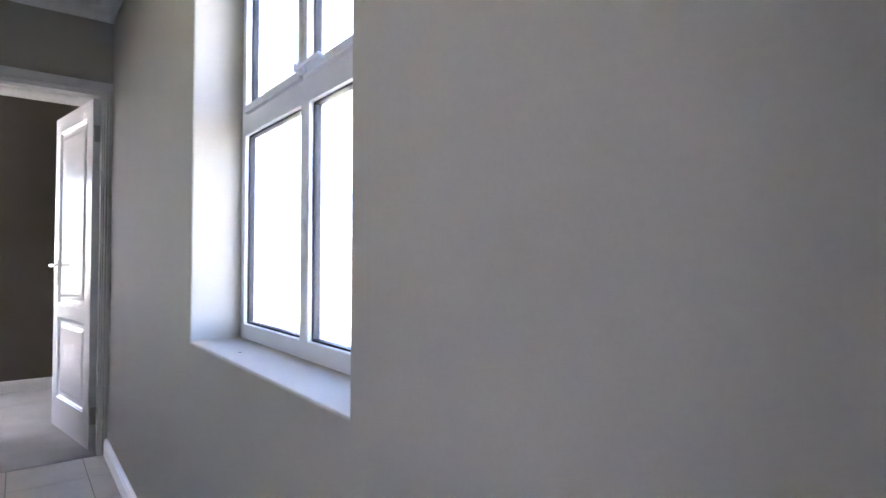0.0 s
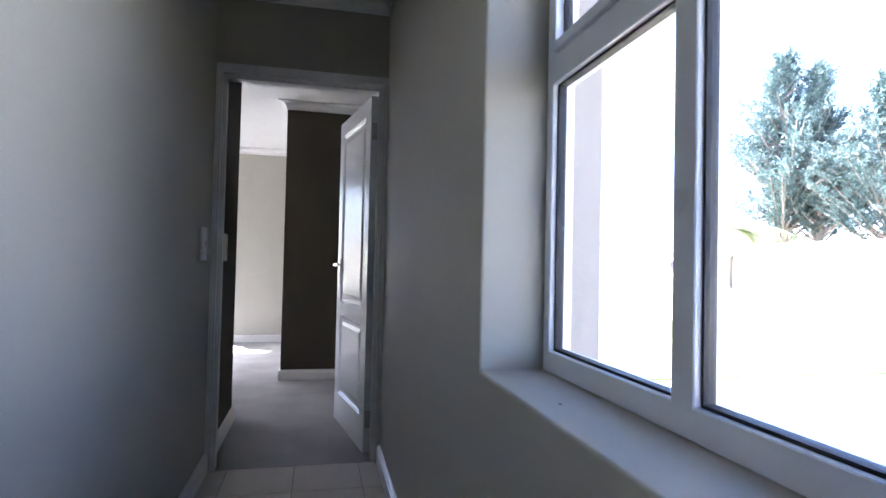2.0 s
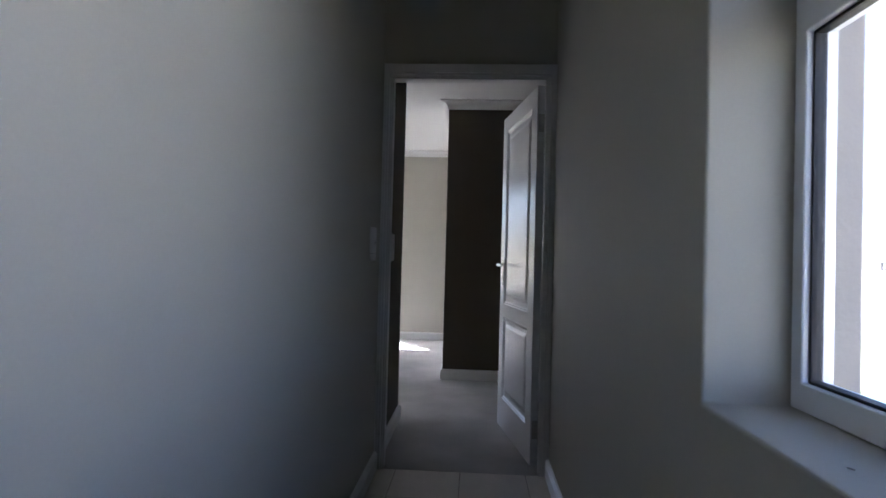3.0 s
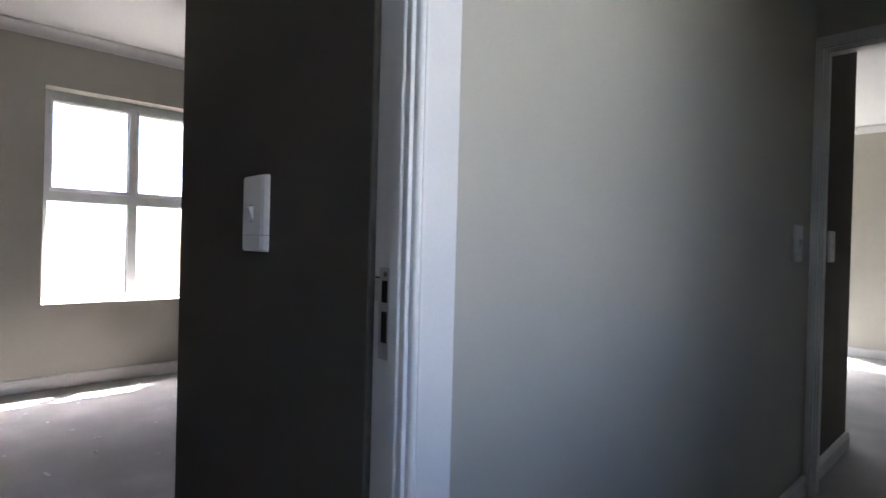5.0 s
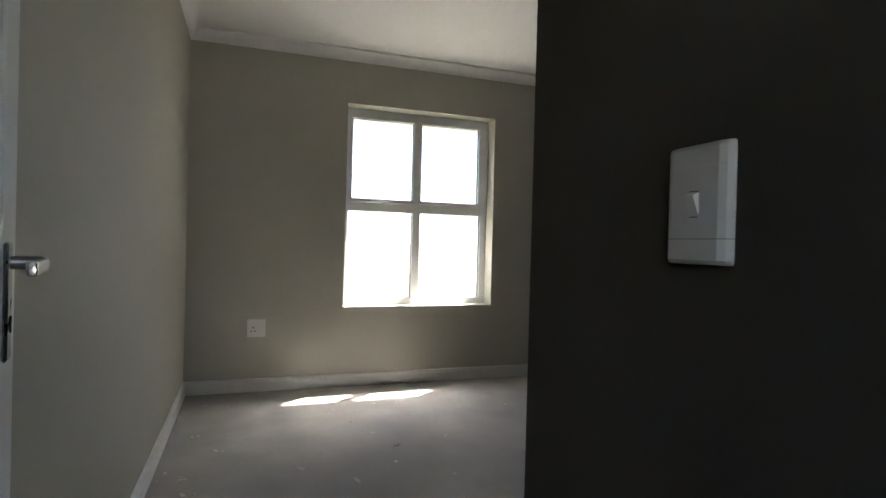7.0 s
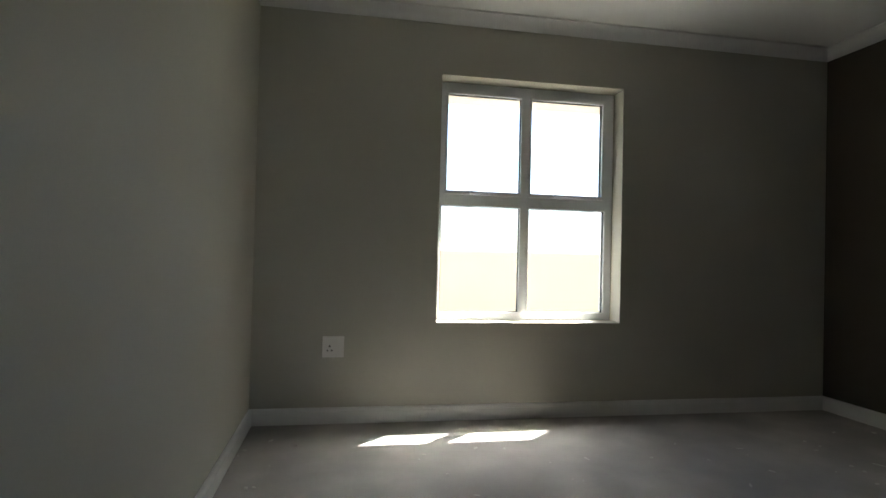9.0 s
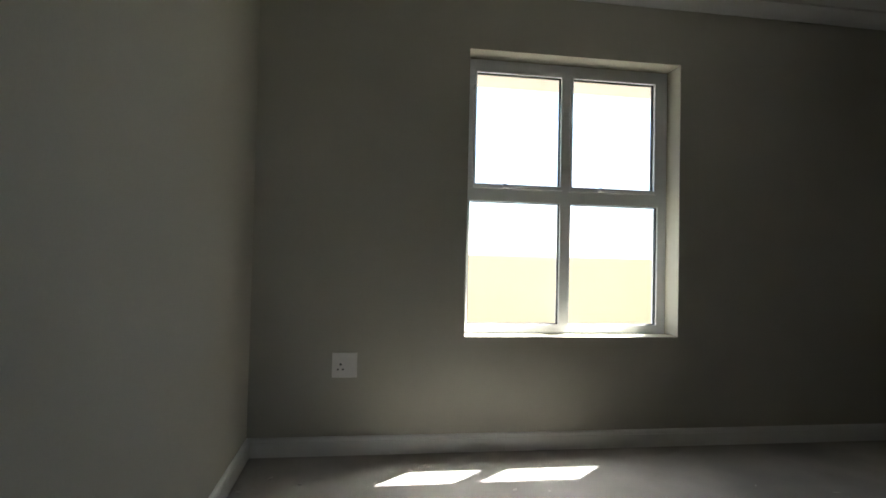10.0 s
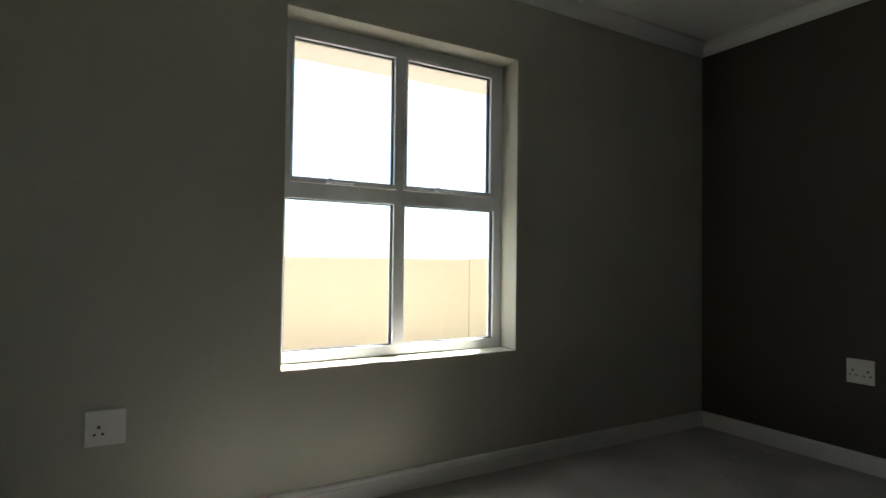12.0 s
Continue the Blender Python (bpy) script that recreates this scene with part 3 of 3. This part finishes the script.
def conifer(m, h, r, seed, label):
    """A broad cypress: trunk, limbs that sweep up, and a ragged crown of small sprays."""
    rnd = random.Random(seed)
    t = base("conifer_tree", m, label, "tree")
    bm = cyl((0, 0, 0), (0, 0, h * 0.9), h * 0.028, n=10, r2=h * 0.004)
    lv, lf = [], []
    for k in range(150):
        q = 0.24 + 0.75 * (k / 150) ** 0.95
        z = h * q
        a = rnd.uniform(0, 2 * math.pi)
        reach = r * (0.80 + 0.55 * q if q < 0.36 else 0.04 + 0.96 * ((1 - q) / 0.64) ** 1.25) * (rnd.uniform(0.50, 1.0) + 0.25 * (k % 7 == 0))
        reach = max(reach, 0.20)
        p0 = Vector((0, 0, z - 0.3 * reach))
        p1 = Vector((math.cos(a) * reach, math.sin(a) * reach, z + reach * rnd.uniform(0.25, 0.75)))
        cyl(p0, p1, h * 0.006, bm, 5, h * 0.0015)
        way = (p1 - p0).normalized()
        for j in range(5 + int(reach * 3.2)):
            # a plume: a twig that leaves the limb outwards and up, clothed in short sprays
            c = p0.lerp(p1, 0.22 + 0.80 * rnd.random() ** 0.8)
            tw = (way * rnd.uniform(0.3, 1.0) + Vector((rnd.gauss(0, 0.55), rnd.gauss(0, 0.55), rnd.gauss(0.45, 0.35)))).normalized()
            ln = rnd.uniform(0.5, 1.15)
            for i in range(22):
                u = rnd.random()
                e = c + tw * ln * u + Vector((rnd.gauss(0, 0.10), rnd.gauss(0, 0.10), rnd.gauss(0, 0.10))) * (1.15 - u)
                d = (tw + Vector((rnd.gauss(0, 0.6), rnd.gauss(0, 0.6), rnd.gauss(0, 0.6)))).normalized()
                n = d.cross(Vector((rnd.gauss(0, 1), rnd.gauss(0, 1), rnd.gauss(0, 1)))).normalized()
                sl, wd = rnd.uniform(0.12, 0.30), rnd.uniform(0.03, 0.06)
                v = len(lv)
                lv += [e - n * wd * 0.5, e + d * sl * 0.5 - n * wd, e + d * sl, e + d * sl * 0.5 + n * wd]
                lf.append((v, v + 1, v + 2, v + 3))
    part("trunk", bm, BARK, t, "grey brown trunk and limbs")
    me = bpy.data.meshes.new("crown")
    me.from_pydata(lv, [], lf)
    me.materials.append(LEAF)
    cr = new("crown", me)
    cr.parent = t
    cr["label"] = "blue green needle sprays"
    return t


conifer(pose(32.67, 29.87, -0.2), 16.6, 5.6, 5, "broad blue green conifer with a ragged top behind the garden wall")
conifer(pose(34.09, 28.42, -0.2), 15.4, 4.6, 8, "tall blue green conifer behind the garden wall")
conifer(pose(34.8, 24.0, -0.2), 13.4, 5.2, 11, "blue green conifer behind the garden wall")


def palm(m, label):
    rnd = random.Random(3)
    t = base("palm_tree", m, label, "tree")
    bm = bmesh.new()
    for k in range(8):
        cyl((0, 0, k * 0.3), (0, 0, k * 0.3 + 0.31), 0.14, bm, 10, 0.11)
    part("trunk", bm, BARK, t, "ringed brown trunk")
    for k in range(22):
        a = 2 * math.pi * k / 22 + rnd.uniform(-0.15, 0.15)
        up = rnd.uniform(0.2, 1.3)
        ln = rnd.uniform(2.2, 3.0)
        v, f = [], []
        rach = []
        for s in range(9):
            q = s / 8
            rach.append(Vector((math.cos(a) * ln * q, math.sin(a) * ln * q, 2.4 + up * q - 1.6 * q * q)))
        side = Vector((-math.sin(a), math.cos(a), 0))
        for p, q in zip(rach, rach[1:]):
            for j in range(3):
                c = p.lerp(q, j / 3)
                for sg in (-1, 1):
                    tip = c + side * sg * 0.5 + (q - p) * 0.9 + Vector((0, 0, -0.22))
                    i = len(v)
                    v += [c, c + (q - p) * 0.3, tip]
                    f.append((i, i + 1, i + 2))
        me = bpy.data.meshes.new("frond")
        me.from_pydata(v, [], f)
        me.materials.append(FROND)
        fr = new("frond", me)
        fr.parent = t
    return t


palm(pose(27.6, 29.1, -0.2) @ Matrix.Scale(1.6, 4), "small yellow green palm on the lawn")


def house(m, long, deep, eave, top, roof_mat, label):
    """A plain bungalow with a hipped roof; long runs along y, deep along x."""
    t = base("house", m, label, "house")
    part("wall", holed('x', -deep / 2, -deep / 2 + 0.25, -long / 2, long / 2, 0, eave, [(-long * 0.30, -long * 0.12, 1.1, 2.3), (long * 0.12, long * 0.30, 1.1, 2.3)]), WHITEW, t, "pale plastered front wall")
    part("wall", box((-deep / 2 + 0.25, -long / 2, 0), (deep / 2, long / 2, eave)), WHITEW, t)
    for u in (-long * 0.21, long * 0.21):
        w = part("window", box((-deep / 2 + 0.12, u - long * 0.09, 1.1), (-deep / 2 + 0.17, u + long * 0.09, 2.3)), GASKET, t, "dark far window")
        part("glazing_bar", box((-deep / 2 + 0.09, u - 0.04, 1.1), (-deep / 2 + 0.12, u + 0.04, 2.3)), ALU, w)
    bm = bmesh.new()
    o = 0.5
    x, y, rdg = deep / 2 + o, long / 2 + o, max(0.3, (long - deep) / 2)
    lo = [bm.verts.new(p) for p in ((-x, -y, eave), (x, -y, eave), (x, y, eave), (-x, y, eave))]
    mid = [bm.verts.new((v.co.x, v.co.y, eave + 0.18)) for v in lo]
    ra, rb = bm.verts.new((0, -rdg, top)), bm.verts.new((0, rdg, top))
    bm.faces.new(lo)
    for i in range(4):
        bm.faces.new([lo[i], lo[(i + 1) % 4], mid[(i + 1) % 4], mid[i]])
    bm.faces.new([mid[0], mid[1], ra])
    bm.faces.new([mid[1], mid[2], rb, ra])
    bm.faces.new([mid[2], mid[3], rb])
    bm.faces.new([mid[3], mid[0], ra, rb])
    bmesh.ops.recalc_face_normals(bm, faces=bm.faces)
    part("roof", bm, roof_mat, t, "hipped roof with a plain fascia")
    return t


house(pose(48.5, 29.9, -0.2), 14.0, 8.0, 3.9, 6.9, PAVE, "pale plastered bungalow behind the garden wall")
house(pose(54.5, 68.0, -0.2), 7.0, 5.5, 4.0, 6.2, TEAL, "far small house with a grey green roof")

post = base("street_lamp", pose(26.0, 27.9, -0.2), "thin white street lamp post on the lawn", "street lamp")
part("post", cyl((0, 0, 0), (0, 0, 9.2), 0.075, n=12, r2=0.045), ALU, post, "tapered white post")
part("foot", box((-0.35, -0.35, 0), (0.35, 0.35, 0.22), 0.03), PAVE, post, "concrete foot")
part("lantern", box((-0.42, -0.07, 9.15), (0.12, 0.07, 9.28), 0.03), ALU, post)


# ---- small pieces ----
def crumbs():
    """Plaster crumbs and scuffs left on the carpet."""
    rnd = random.Random(12)
    bm = bmesh.new()
    for k in range(90):
        x, y = rnd.uniform(WX + 0.25, -0.9), rnd.uniform(LY + 0.08, RY - 0.1)
        if k % 3 == 0:
            y = LY + rnd.uniform(0.03, 0.30)
        s = rnd.uniform(0.003, 0.011)
        bmesh.ops.create_icosphere(bm, subdivisions=1, radius=s, matrix=pose(x, y, BF + s * 0.3, 0, 0, rnd.uniform(0, 180)) @ Matrix.Diagonal((rnd.uniform(0.8, 2.6), 1, 0.45, 1)))
    for x, y, ln, a in ((-2.55, -2.78, 0.05, 40), (-2.35, -2.55, 0.07, 12), (-2.95, -2.35, 0.03, 70), (-3.30, -1.70, 0.04, 20), (-2.90, -1.10, 0.05, 150), (-3.35, -0.80, 0.04, 80), (-3.05, -0.25, 0.06, 30), (-2.30, -2.10, 0.03, 110)):
        bmesh.ops.create_icosphere(bm, subdivisions=2, radius=1, matrix=pose(x, y, BF + 0.001, 0, 0, a) @ Matrix.Diagonal((ln * 0.5, ln * 0.12, 0.002, 1)))
    return bm


chip = bmesh.new()
bmesh.ops.create_icosphere(chip, subdivisions=1, radius=0.0035, matrix=pose(0.927, -2.162, 0.856, 0, 0, 25) @ Matrix.Diagonal((0.7, 1.6, 0.4, 1)))
tagged(part("plaster_chip", chip, GROUT), "small grey plaster chip lying on the window sill", "debris")
tagged(part("plaster_crumbs", crumbs(), DUST), "small white plaster crumbs scattered on the carpet", "debris", kind="stuff")

# corridor tiles
S = 0.332
ROW0 = 0.0
tile_meshes = {}
for i in range(-2, 3):
    for j in range(20):
        x0, x1 = 0.425 + (i - 0) * S, 0.425 + (i + 1) * S
        y1, y0 = ROW0 - j * S, ROW0 - (j + 1) * S
        x0, x1 = max(x0, -0.088), min(x1, W)
        y0 = max(y0, BY)
        if x1 - x0 < 0.03 or y1 - y0 < 0.03:
            continue
        key = (round(x1 - x0, 3), round(y1 - y0, 3))
        if key not in tile_meshes:
            bm = box((-key[0] / 2 + 0.002, -key[1] / 2 + 0.002, -0.008), (key[0] / 2 - 0.002, key[1] / 2 - 0.002, 0.0), 0.0015)
            me = bpy.data.meshes.new("tile")
            bm.to_mesh(me)
            bm.free()
            me.materials.append(TILE)
            tile_meshes[key] = me
        t = new("tile", tile_meshes[key])
        t.location = ((x0 + x1) / 2, (y0 + y1) / 2, 0)
        t.parent = floor_corridor
